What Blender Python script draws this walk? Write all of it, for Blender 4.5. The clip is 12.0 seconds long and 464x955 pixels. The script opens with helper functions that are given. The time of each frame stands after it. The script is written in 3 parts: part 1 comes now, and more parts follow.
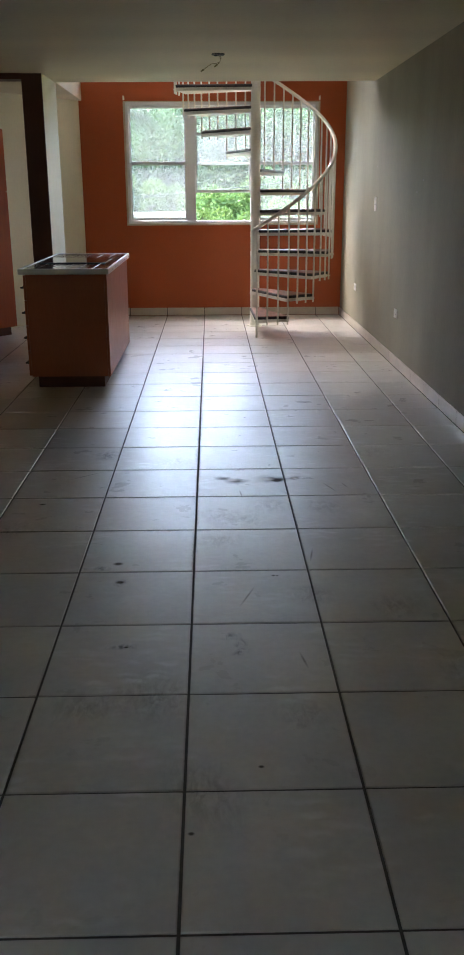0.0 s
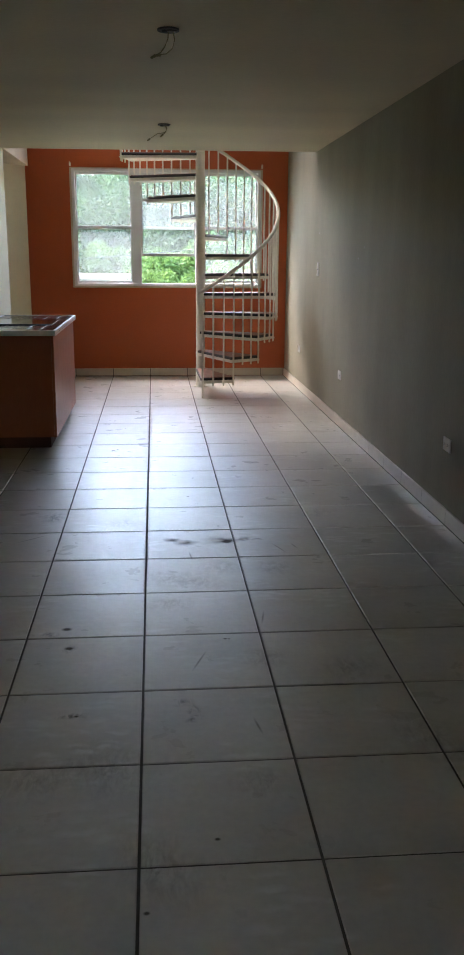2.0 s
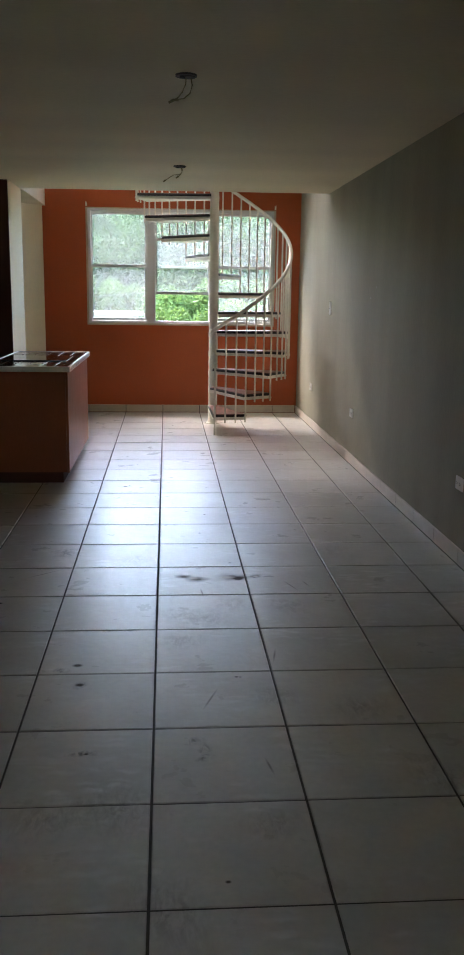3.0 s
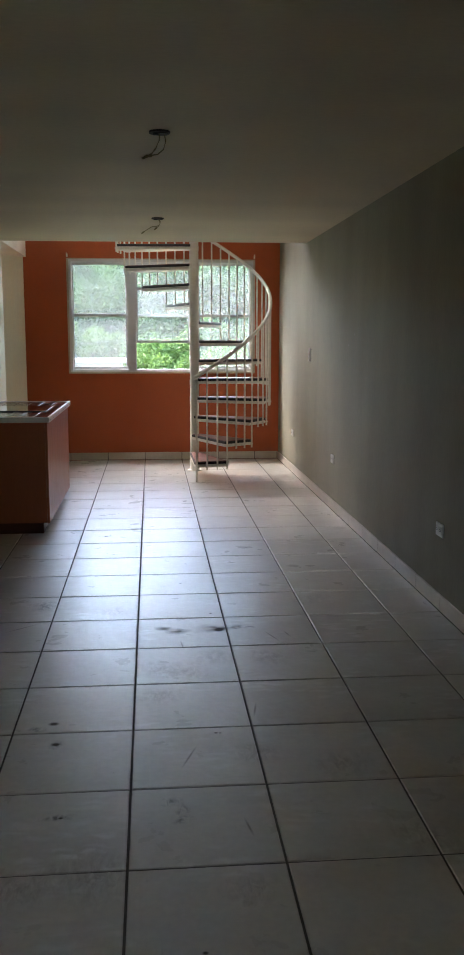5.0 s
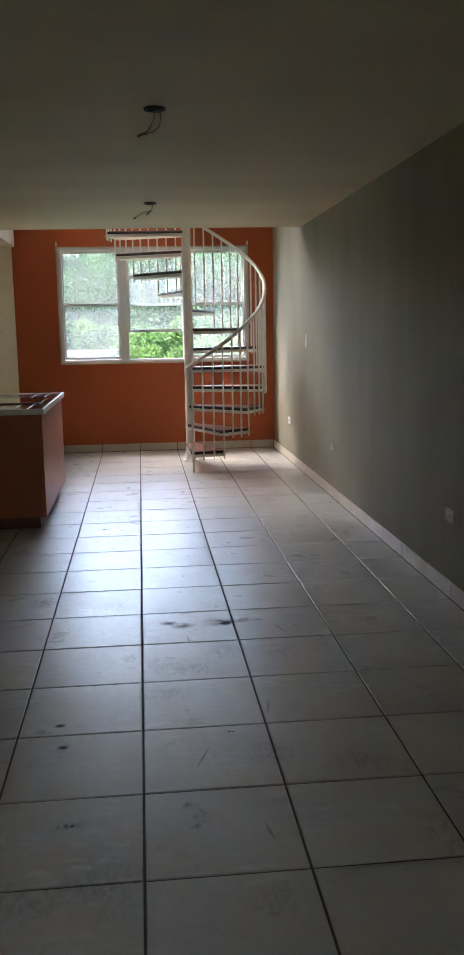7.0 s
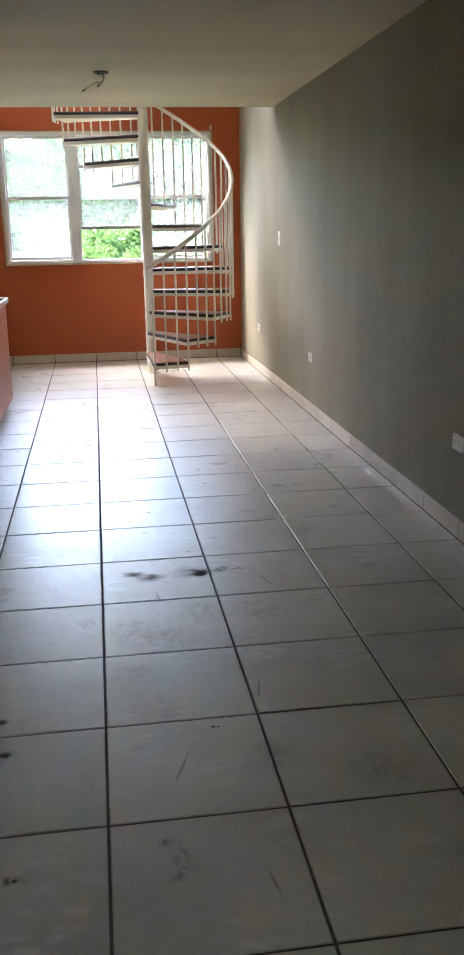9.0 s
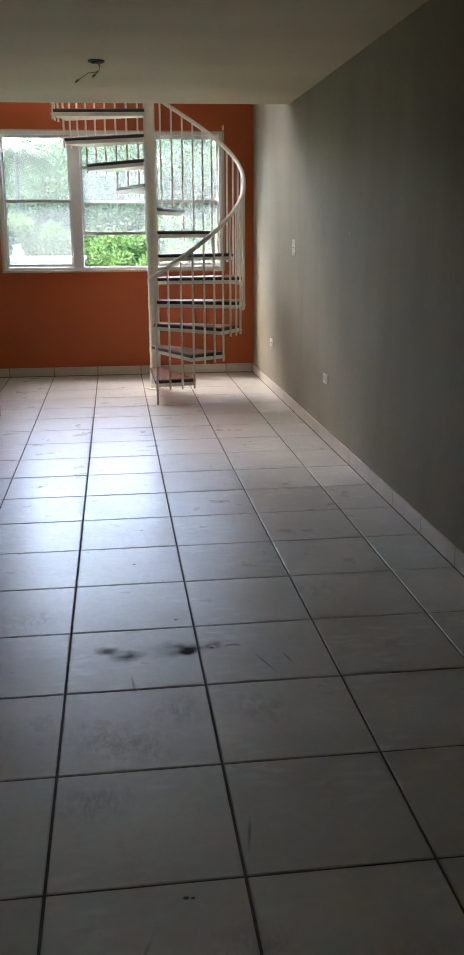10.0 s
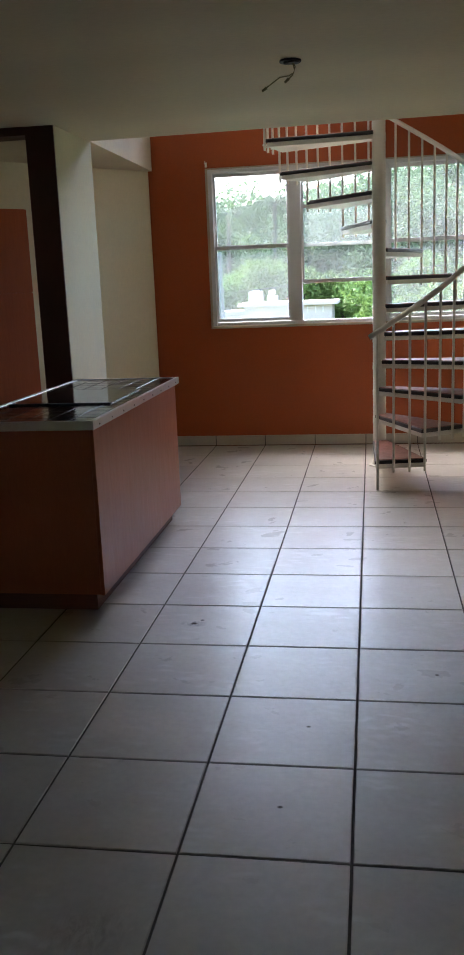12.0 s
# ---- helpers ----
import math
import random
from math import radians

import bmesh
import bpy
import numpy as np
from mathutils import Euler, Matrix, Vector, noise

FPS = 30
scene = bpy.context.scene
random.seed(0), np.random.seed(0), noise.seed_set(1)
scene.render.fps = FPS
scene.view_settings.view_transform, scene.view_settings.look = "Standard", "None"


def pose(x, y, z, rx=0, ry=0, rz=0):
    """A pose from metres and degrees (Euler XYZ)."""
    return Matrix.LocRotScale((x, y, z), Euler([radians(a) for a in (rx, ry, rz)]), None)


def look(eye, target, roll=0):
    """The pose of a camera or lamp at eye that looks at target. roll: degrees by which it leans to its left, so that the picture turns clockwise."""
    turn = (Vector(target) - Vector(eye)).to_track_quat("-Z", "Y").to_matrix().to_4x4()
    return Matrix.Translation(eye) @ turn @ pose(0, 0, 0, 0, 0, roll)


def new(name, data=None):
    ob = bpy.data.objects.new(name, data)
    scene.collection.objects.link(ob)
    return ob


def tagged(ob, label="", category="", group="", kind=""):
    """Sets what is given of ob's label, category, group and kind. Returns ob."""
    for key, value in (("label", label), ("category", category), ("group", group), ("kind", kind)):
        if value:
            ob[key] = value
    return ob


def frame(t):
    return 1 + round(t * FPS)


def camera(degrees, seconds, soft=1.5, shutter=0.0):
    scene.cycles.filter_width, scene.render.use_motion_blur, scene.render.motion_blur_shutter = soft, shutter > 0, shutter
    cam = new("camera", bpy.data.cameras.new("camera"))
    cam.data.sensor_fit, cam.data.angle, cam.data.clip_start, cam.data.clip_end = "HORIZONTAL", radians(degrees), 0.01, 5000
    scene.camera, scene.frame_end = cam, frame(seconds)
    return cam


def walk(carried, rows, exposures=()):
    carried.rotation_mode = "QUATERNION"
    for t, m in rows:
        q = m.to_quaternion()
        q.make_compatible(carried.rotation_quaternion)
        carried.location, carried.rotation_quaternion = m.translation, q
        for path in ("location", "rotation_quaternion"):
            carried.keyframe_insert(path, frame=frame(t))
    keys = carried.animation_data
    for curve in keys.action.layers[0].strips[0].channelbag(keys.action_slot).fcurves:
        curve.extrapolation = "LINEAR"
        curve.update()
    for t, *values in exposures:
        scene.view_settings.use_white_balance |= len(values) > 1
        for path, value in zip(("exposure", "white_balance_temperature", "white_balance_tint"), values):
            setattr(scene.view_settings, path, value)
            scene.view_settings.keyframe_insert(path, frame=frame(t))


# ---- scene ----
cam = camera(29.3, 12.0, soft=1.9)
PATH = [
    (0, (0.08, -4.642, 1.444), (0.123, -2.739, 0.832), -0.2),
    (0.5, (0.05, -4.648, 1.447), (0.187, -2.734, 0.883), 0.6),
    (1, (0.045, -4.64, 1.451), (0.203, -2.714, 0.935), 0.6),
    (1.5, (0.053, -4.642, 1.461), (0.213, -2.712, 0.961), 0.1),
    (2, (0.057, -4.632, 1.458), (0.226, -2.699, 0.972), 0.4),
    (2.5, (0.052, -4.63, 1.455), (0.208, -2.688, 1.006), 0.6),
    (3, (0.045, -4.637, 1.461), (0.192, -2.684, 1.055), 0.8),
    (3.2, (0.05, -4.64, 1.471), (0.195, -2.681, 1.098), 0.7),
    (5, (0.084, -4.614, 1.486), (0.263, -2.646, 1.178), 0.1),
    (5.5, (0.083, -4.63, 1.485), (0.266, -2.663, 1.174), -0.6),
    (6, (0.036, -4.645, 1.481), (0.224, -2.678, 1.172), -0.2),
    (6.5, (0.001, -4.617, 1.463), (0.2, -2.652, 1.148), 0.5),
    (7, (0.035, -4.475, 1.459), (0.232, -2.512, 1.129), -1.0),
    (7.2, (0.062, -4.393, 1.47), (0.219, -2.427, 1.137), -1.9),
    (8.8, (0.015, -3.845, 1.424), (0.31, -1.944, 0.878), -0.5),
    (9, (0.043, -3.741, 1.419), (0.322, -1.836, 0.88), -0.9),
    (9.5, (0.159, -3.425, 1.447), (0.404, -1.51, 0.923), 0.0),
    (10, (0.209, -3.088, 1.427), (0.455, -1.175, 0.901), -0.3),
    (10.5, (0.288, -2.743, 1.457), (0.536, -0.833, 0.915), -1.3),
    (11, (0.422, -2.367, 1.462), (0.642, -0.44, 0.972), -1.8),
    (11.5, (0.485, -1.984, 1.45), (0.506, -0.037, 0.994), -2.2),
    (12, (0.515, -1.568, 1.467), (0.202, 0.36, 1.039), -2.3),
]
EXPOSURES = [(t, e, 6110, 15) for t, e in ((0, 4.42), (1, 4.4), (2.5, 4.37), (5, 4.3), (7.2, 4.35), (8.0, 4.75), (8.8, 5.12), (9.1, 5.02), (9.5, 4.4), (10.5, 4.4), (11, 4.53), (11.5, 4.03), (12, 3.94))]
walk(cam, [(t, look(eye, target, roll)) for t, eye, target, roll in PATH], EXPOSURES)

# ---- world and light ----
SUN_ELEV, SUN_AZ = radians(56), radians(-42)
world = bpy.data.worlds.new("overcast_sky")
scene.world = world
world.use_nodes = True
wn = world.node_tree.nodes
sky = wn.new("ShaderNodeTexSky")
sky.sky_type = "NISHITA"
sky.sun_disc = False
sky.sun_elevation, sky.sun_rotation = SUN_ELEV, SUN_AZ
sky.air_density, sky.dust_density, sky.ozone_density = 1.0, 3.5, 0.8
world.node_tree.links.new(sky.outputs[0], wn["Background"].inputs[0])
wn["Background"].inputs[1].default_value = 0.15

sun = new("sun", bpy.data.lights.new("sun", "SUN"))
sun.data.energy, sun.data.angle, sun.data.color = 0.5, radians(45), (1.0, 0.97, 0.93)
sun.matrix_world = look((0, 0, 0), (-math.sin(SUN_AZ) * math.cos(SUN_ELEV), -math.cos(SUN_AZ) * math.cos(SUN_ELEV), -math.sin(SUN_ELEV)))


# ---- materials ----
def node_mat(name):
    m = bpy.data.materials.new(name)
    m.use_nodes = True
    nt = m.node_tree
    return m, nt, nt.nodes["Principled BSDF"]


def noise_tex(nt, vec, scale, detail=4.0, rough=0.55, distort=0.0):
    n = nt.nodes.new("ShaderNodeTexNoise")
    n.inputs["Scale"].default_value, n.inputs["Detail"].default_value = scale, detail
    n.inputs["Roughness"].default_value, n.inputs["Distortion"].default_value = rough, distort
    nt.links.new(vec, n.inputs["Vector"])
    return n.outputs["Fac"]


def ramp(nt, fac, lo, hi, a=0.0, b=1.0):
    n = nt.nodes.new("ShaderNodeMapRange")
    for i, v in zip((1, 2, 3, 4), (lo, hi, a, b)):
        n.inputs[i].default_value = v
    nt.links.new(fac, n.inputs[0])
    return n.outputs[0]


def calc(nt, op, a, b):
    n = nt.nodes.new("ShaderNodeMath")
    n.operation = op
    for i, v in enumerate((a, b)):
        if isinstance(v, (int, float)):
            n.inputs[i].default_value = v
        else:
            nt.links.new(v, n.inputs[i])
    return n.outputs[0]


def blend(nt, fac, a, b, kind="MIX"):
    n = nt.nodes.new("ShaderNodeMix")
    n.data_type, n.blend_type = "RGBA", kind
    for s, v in ((0, fac), (6, a), (7, b)):
        if isinstance(v, (int, float)):
            n.inputs[s].default_value = v
        elif isinstance(v, tuple):
            n.inputs[s].default_value = (*v, 1)
        else:
            nt.links.new(v, n.inputs[s])
    return n.outputs[2]


def position(nt, stretch=(1, 1, 1)):
    g = nt.nodes.new("ShaderNodeNewGeometry")
    m = nt.nodes.new("ShaderNodeMapping")
    m.inputs["Scale"].default_value = stretch
    nt.links.new(g.outputs["Position"], m.inputs["Vector"])
    return m.outputs[0]


def bumped(nt, bsdf, height, strength, distance=0.01):
    b = nt.nodes.new("ShaderNodeBump")
    b.inputs["Strength"].default_value, b.inputs["Distance"].default_value = strength, distance
    nt.links.new(height, b.inputs["Height"])
    nt.links.new(b.outputs[0], bsdf.inputs["Normal"])


def surface(name, col, rough=0.5, metal=0.0, var=0.15, coarse=2.0, fine=45.0, bump=0.1, stretch=(1, 1, 1), stain=None, rvar=0.12):
    """A painted or plain surface: two scales of tone, uneven gloss and fine relief."""
    m, nt, bs = node_mat(name)
    p = position(nt, stretch)
    big, small = noise_tex(nt, p, coarse, 5), noise_tex(nt, p, fine, 3)
    tone = calc(nt, "ADD", ramp(nt, big, 0.3, 0.7, 1 - var, 1 + var * 0.6), ramp(nt, small, 0.3, 0.7, -var * 0.35, var * 0.35))
    c = blend(nt, 1.0, col, tone, "MULTIPLY")
    if stain:
        s = noise_tex(nt, position(nt, (1.3, 1.3, 0.6)), 3.1, 8, 0.65, 0.6)
        c = blend(nt, ramp(nt, s, 0.55, 0.75, 0, stain[1]), c, stain[0])
    nt.links.new(c, bs.inputs["Base Color"])
    nt.links.new(ramp(nt, noise_tex(nt, p, coarse * 4, 4), 0.3, 0.7, max(rough - rvar, 0.03), min(rough + rvar, 1)), bs.inputs["Roughness"])
    bs.inputs["Metallic"].default_value = metal
    if bump:
        bumped(nt, bs, small, bump, 0.003)
    return m


def wood(name, light, dark, rough=0.35, stretch=(9, 9, 0.7)):
    m, nt, bs = node_mat(name)
    p = position(nt, stretch)
    grain = noise_tex(nt, p, 5, 8, 0.6, 0.8)
    fine = noise_tex(nt, position(nt, tuple(4 * s for s in stretch)), 9, 3)
    c = blend(nt, ramp(nt, grain, 0.3, 0.7), dark, light)
    c = blend(nt, 1.0, c, ramp(nt, fine, 0.3, 0.7, 0.94, 1.05), "MULTIPLY")
    nt.links.new(c, bs.inputs["Base Color"])
    nt.links.new(ramp(nt, grain, 0.2, 0.8, rough + 0.08, rough - 0.06), bs.inputs["Roughness"])
    bumped(nt, bs, fine, 0.03, 0.001)
    return m


# glazed floor tile: clouded beige glaze, scuffs and smears in the gloss, burnt spots
def tile_glaze():
    m, nt, bs = node_mat("beige_ceramic_tile")
    p = position(nt)
    info = nt.nodes.new("ShaderNodeObjectInfo")
    r = info.outputs["Random"]
    cloud = noise_tex(nt, position(nt, (1.0, 1.6, 1.0)), 2.2, 5, 0.5, 0.3)
    fine = noise_tex(nt, p, 38, 4)
    c = blend(nt, ramp(nt, cloud, 0.32, 0.68), (0.55, 0.51, 0.44), (0.61, 0.575, 0.51))
    c = blend(nt, 1.0, c, ramp(nt, r, 0, 1, 0.93, 1.05), "MULTIPLY")
    c = blend(nt, 1.0, c, ramp(nt, fine, 0.3, 0.7, 0.95, 1.04), "MULTIPLY")
    # worn, faintly soiled drifts
    worn = noise_tex(nt, position(nt, (1.5, 0.7, 1)), 1.3, 5, 0.5)
    c = blend(nt, 1.0, c, ramp(nt, worn, 0.25, 0.75, 1.08, 0.90), "MULTIPLY")
    # burnt spots
    g = nt.nodes.new("ShaderNodeNewGeometry")
    wob = nt.nodes.new("ShaderNodeTexNoise")
    wob.inputs["Scale"].default_value = 14
    wob.inputs["Detail"].default_value = 5
    nt.links.new(g.outputs["Position"], wob.inputs["Vector"])
    off = nt.nodes.new("ShaderNodeVectorMath")
    off.operation = "MULTIPLY_ADD"
    nt.links.new(wob.outputs["Color"], off.inputs[0])
    off.inputs[1].default_value = (0.07, 0.07, 0)
    nt.links.new(g.outputs["Position"], off.inputs[2])
    streak = ramp(nt, noise_tex(nt, position(nt, (2.4, 1, 1)), 16, 6, 0.7, 0.6), 0.4, 0.62)

    # pale dusty scuffs left by soles: short bent strokes in two directions
    patch = ramp(nt, noise_tex(nt, position(nt), 2.6, 3, 0.5, 0.3), 0.50, 0.64)
    for turned, size in ((35, (5.0, 16.0, 1.0)), (-55, (6.0, 19.0, 1.0))):
        mp = nt.nodes.new("ShaderNodeMapping")
        mp.inputs["Rotation"].default_value = (0, 0, radians(turned))
        mp.inputs["Scale"].default_value = size
        nt.links.new(off.outputs[0], mp.inputs["Vector"])
        cell = nt.nodes.new("ShaderNodeTexVoronoi")
        cell.voronoi_dimensions = "2D"
        cell.inputs["Scale"].default_value = 1.0
        nt.links.new(mp.outputs[0], cell.inputs["Vector"])
        c = blend(nt, calc(nt, "MULTIPLY", patch, ramp(nt, cell.outputs["Distance"], 0.05, 0.30, 0.38, 0.0)), c, (0.82, 0.80, 0.77))

    crust = None

    def mark(x, y, length, width, angle, deep, tone=(0.035, 0.028, 0.024), soft=0.3, vec=None, torn=False):
        nonlocal c, crust
        mp = nt.nodes.new("ShaderNodeMapping")
        mp.vector_type = "TEXTURE"
        shift = 0.0 if vec is not None else 0.035
        mp.inputs["Location"].default_value = (x + shift, y + shift, 0)
        mp.inputs["Rotation"].default_value = (0, 0, radians(angle))
        mp.inputs["Scale"].default_value = (length, width, 50)
        nt.links.new(vec if vec is not None else off.outputs[0], mp.inputs["Vector"])
        d = nt.nodes.new("ShaderNodeVectorMath")
        d.operation = "LENGTH"
        nt.links.new(mp.outputs[0], d.inputs[0])
        f = ramp(nt, d.outputs["Value"], soft, 1.0, deep, 0.0)
        c = blend(nt, calc(nt, "MULTIPLY", f, streak) if torn else f, c, tone)
        if not torn:
            crust = f if crust is None else calc(nt, "MAXIMUM", crust, f)

    flat = g.outputs["Position"]
    soot, mud = (0.045, 0.036, 0.03), (0.20, 0.155, 0.11)
    # burnt patches, wandering outlines
    mark(0.385, -0.185, 0.12, 0.07, 0, 0.55, soot, 0.1)
    mark(0.405, -0.195, 0.075, 0.06, 0, 0.85, soot, 0.35)
    mark(0.205, -0.215, 0.075, 0.052, 15, 0.8, soot, 0.25)
    mark(0.140, -0.165, 0.062, 0.042, -25, 0.8, soot, 0.25)
    mark(0.510, -0.182, 0.05, 0.04, 0, 0.7, soot, 0.3)
    mark(0.580, -0.190, 0.03, 0.016, 0, 0.6, soot, 0.2)
    mark(0.418, -0.205, 0.03, 0.032, 0, 1.0, soot, 0.6, flat)
    for x, y, w, h in ((0.362, -0.185, 0.05, 0.032), (0.185, -0.195, 0.036, 0.026), (0.512, -0.178, 0.02, 0.02)):
        mark(x, y, w, h, 0, 0.75, (0.6, 0.53, 0.44), 0.3, flat)
    # specks and drips
    for x, y, r in ((0.249, 0.692, 0.011), (0.393, 0.067, 0.01), (0.298, 1.166, 0.01), (-0.27, 2.06, 0.02), (-0.24, 2.10, 0.013), (-0.285, -1.47, 0.022), (0.315, -1.423, 0.01),
                    (0.33, -1.425, 0.007), (0.20, -2.647, 0.01), (-0.31, -1.29, 0.025), (-0.215, -1.99, 0.01),
                    (0.02, -2.9, 0.01), (-0.75, -0.55, 0.02), (0.75, 1.6, 0.012), (0.505, -0.19, 0.01)):
        mark(x, y, r, r * 0.8, 0, 0.85, (0.05, 0.04, 0.032), 0.4, flat)
    # scratches
    for x, y, ln, a in ((0.678, -0.33, 0.09, 110), (0.76, -0.30, 0.05, 105), (0.205, -1.61, 0.10, 70), (0.369, -2.09, 0.06, 100), (0.22, -0.42, 0.07, 95), (-0.6, -0.1, 0.12, 40), (0.488, -1.22, 0.08, 80)):
        mark(x, y, ln, 0.006, a, 0.55, (0.10, 0.08, 0.065), 0.2, flat)
    # smeared sole prints
    for x, y, a, b, deg in ((0.135, -1.925, 0.045, 0.03, 20), (0.165, -1.965, 0.04, 0.022, 80), (0.165, -2.03, 0.045, 0.026, 60), (-0.23, -1.99, 0.06, 0.025, 0), (-0.367, -1.338, 0.04, 0.03, 10),
                            (-0.285, -1.468, 0.045, 0.035, 30), (-0.522, 0.279, 0.09, 0.12, 0), (-0.27, 2.06, 0.06, 0.04, 0)):
        mark(x, y, a, b, deg, 1.0, (0.06, 0.05, 0.04), 0.1, torn=True)
    # muddy smudges
    for x, y, a, b in ((0.10, -0.74, 0.10, 0.16), (0.23, -0.78, 0.14, 0.16), (0.36, -0.60, 0.13, 0.12), (0.62, -0.62, 0.12, 0.14), (0.10, -1.05, 0.13, 0.12), (-0.1, -2.3, 0.16, 0.2), (0.05, -2.75, 0.12, 0.2),
                       (-0.3, -2.35, 0.16, 0.12), (0.34, -2.4, 0.1, 0.1), (0.9, -2.2, 0.12, 0.2), (0.75, -1.7, 0.14, 0.12), (-0.85, -0.9, 0.2, 0.14), (0.45, -1.6, 0.12, 0.1), (-0.15, 0.15, 0.15, 0.12), (1.0, 0.3, 0.16, 0.12)):
        mark(x, y, a, b, 25, 0.6, mud, 0.0, torn=True)
    # broad wiped clouds in the gloss
    cloudy = ramp(nt, noise_tex(nt, position(nt, (1.0, 1.4, 1)), 6.5, 4, 0.55, 0.5), 0.34, 0.68)
    nt.links.new(c, bs.inputs["Base Color"])
    smear = noise_tex(nt, position(nt, (2.2, 1.3, 1)), 1.8, 5, 0.55, 0.5)
    rough = calc(nt, "ADD", ramp(nt, smear, 0.32, 0.68, 0.285, 0.325), ramp(nt, cloudy, 0, 1, 0.025, -0.03))
    nt.links.new(ramp(nt, crust, 0, 0.8, 0.9, 0.0), bs.inputs["Coat Weight"])
    bs.inputs["Coat Roughness"].default_value = 0.44
    nt.links.new(calc(nt, "ADD", rough, calc(nt, "MULTIPLY", crust, 0.3)), bs.inputs["Roughness"])
    level = ramp(nt, cloudy, 0, 1, 0.13, 0.29)
    nt.links.new(calc(nt, "MULTIPLY", level, ramp(nt, crust, 0, 0.8, 1.0, 0.05)), bs.inputs["Specular IOR Level"])
    bumped(nt, bs, noise_tex(nt, position(nt, (1.3, 1, 1)), 6, 4, 0.5, 0.4), 0.4, 0.008)
    return m


def dusty_glass(name, dust):
    m, nt, bs = node_mat(name)
    nt.nodes.remove(bs)
    p = position(nt)
    clear = nt.nodes.new("ShaderNodeBsdfTransparent")
    clear.inputs[0].default_value = (0.90, 0.93, 0.92, 1)
    gloss = nt.nodes.new("ShaderNodeBsdfGlossy")
    gloss.inputs["Roughness"].default_value = 0.02
    film = nt.nodes.new("ShaderNodeBsdfTranslucent")
    film.inputs[0].default_value = (0.80, 0.84, 0.82, 1)
    fres = nt.nodes.new("ShaderNodeFresnel")
    fres.inputs[0].default_value = 1.45
    a, b = nt.nodes.new("ShaderNodeMixShader"), nt.nodes.new("ShaderNodeMixShader")
    d = calc(nt, "ADD", ramp(nt, noise_tex(nt, position(nt, (6, 1, 0.8)), 3, 6, 0.6), 0.3, 0.7, dust * 0.7, dust * 1.2),
             ramp(nt, noise_tex(nt, p, 9, 3), 0.4, 0.75, 0, dust * 0.2))
    nt.links.new(d, a.inputs[0])
    nt.links.new(clear.outputs[0], a.inputs[1])
    nt.links.new(film.outputs[0], a.inputs[2])
    nt.links.new(fres.outputs[0], b.inputs[0])
    nt.links.new(a.outputs[0], b.inputs[1])
    nt.links.new(gloss.outputs[0], b.inputs[2])
    nt.links.new(b.outputs[0], nt.nodes["Material Output"].inputs["Surface"])
    return m


def leaf_mat(name, a, b):
    m, nt, bs = node_mat(name)
    g = nt.nodes.new("ShaderNodeNewGeometry")
    c = blend(nt, g.outputs["Random Per Island"], a, b)
    c = blend(nt, 1.0, c, ramp(nt, noise_tex(nt, position(nt), 0.35, 3), 0.3, 0.7, 0.6, 1.4), "MULTIPLY")
    nt.links.new(c, bs.inputs["Base Color"])
    bs.inputs["Roughness"].default_value = 0.6
    bs.inputs["Specular IOR Level"].default_value = 0.25
    t = nt.nodes.new("ShaderNodeBsdfTranslucent")
    nt.links.new(c, t.inputs[0])
    mix = nt.nodes.new("ShaderNodeMixShader")
    mix.inputs[0].default_value = 0.35
    nt.links.new(bs.outputs[0], mix.inputs[1])
    nt.links.new(t.outputs[0], mix.inputs[2])
    nt.links.new(mix.outputs[0], nt.nodes["Material Output"].inputs["Surface"])
    return m


M_TILE = tile_glaze()
M_GROUT = surface("grey_grout", (0.10, 0.088, 0.075), 0.85, var=0.3, fine=120)
M_BASE = surface("baseboard_tile", (0.60, 0.53, 0.44), 0.42, var=0.1, coarse=5, fine=30)
M_CREAM = surface("cream_wall_paint", (0.68, 0.63, 0.43), 0.6, var=0.07, coarse=0.9, fine=55, bump=0.12, stain=((0.58, 0.54, 0.43), 0.3), stretch=(1, 1, 0.55))
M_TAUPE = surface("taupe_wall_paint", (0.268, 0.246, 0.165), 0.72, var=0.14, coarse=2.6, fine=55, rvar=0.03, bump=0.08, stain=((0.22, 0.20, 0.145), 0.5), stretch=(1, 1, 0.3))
M_WARM = surface("warm_fill_wall_paint", (0.62, 0.44, 0.26), 0.7, var=0.08, coarse=0.9, fine=40)
M_ORANGE = surface("burnt_orange_wall_paint", (0.41, 0.082, 0.012), 0.55, var=0.1, coarse=1.1, fine=60, bump=0.12)
M_CEIL = surface("ceiling_paint", (0.66, 0.585, 0.41), 0.75, var=0.1, coarse=0.9, fine=40, bump=0.12, stretch=(0.5, 1.6, 1))
M_BROWN = surface("dark_brown_paint_and_shade", (0.10, 0.032, 0.017), 0.5, var=0.2, fine=50)
M_WHITE = surface("white_enamel", (0.78, 0.75, 0.66), 0.41, var=0.06, coarse=3, fine=50, bump=0.05, stain=((0.5, 0.42, 0.3), 0.25))
M_TRIM = surface("aged_cream_trim", (0.50, 0.44, 0.32), 0.6, var=0.15, coarse=5, fine=60)
M_ALU = surface("white_aluminium", (0.64, 0.64, 0.62), 0.41, var=0.05, coarse=4, bump=0.03)
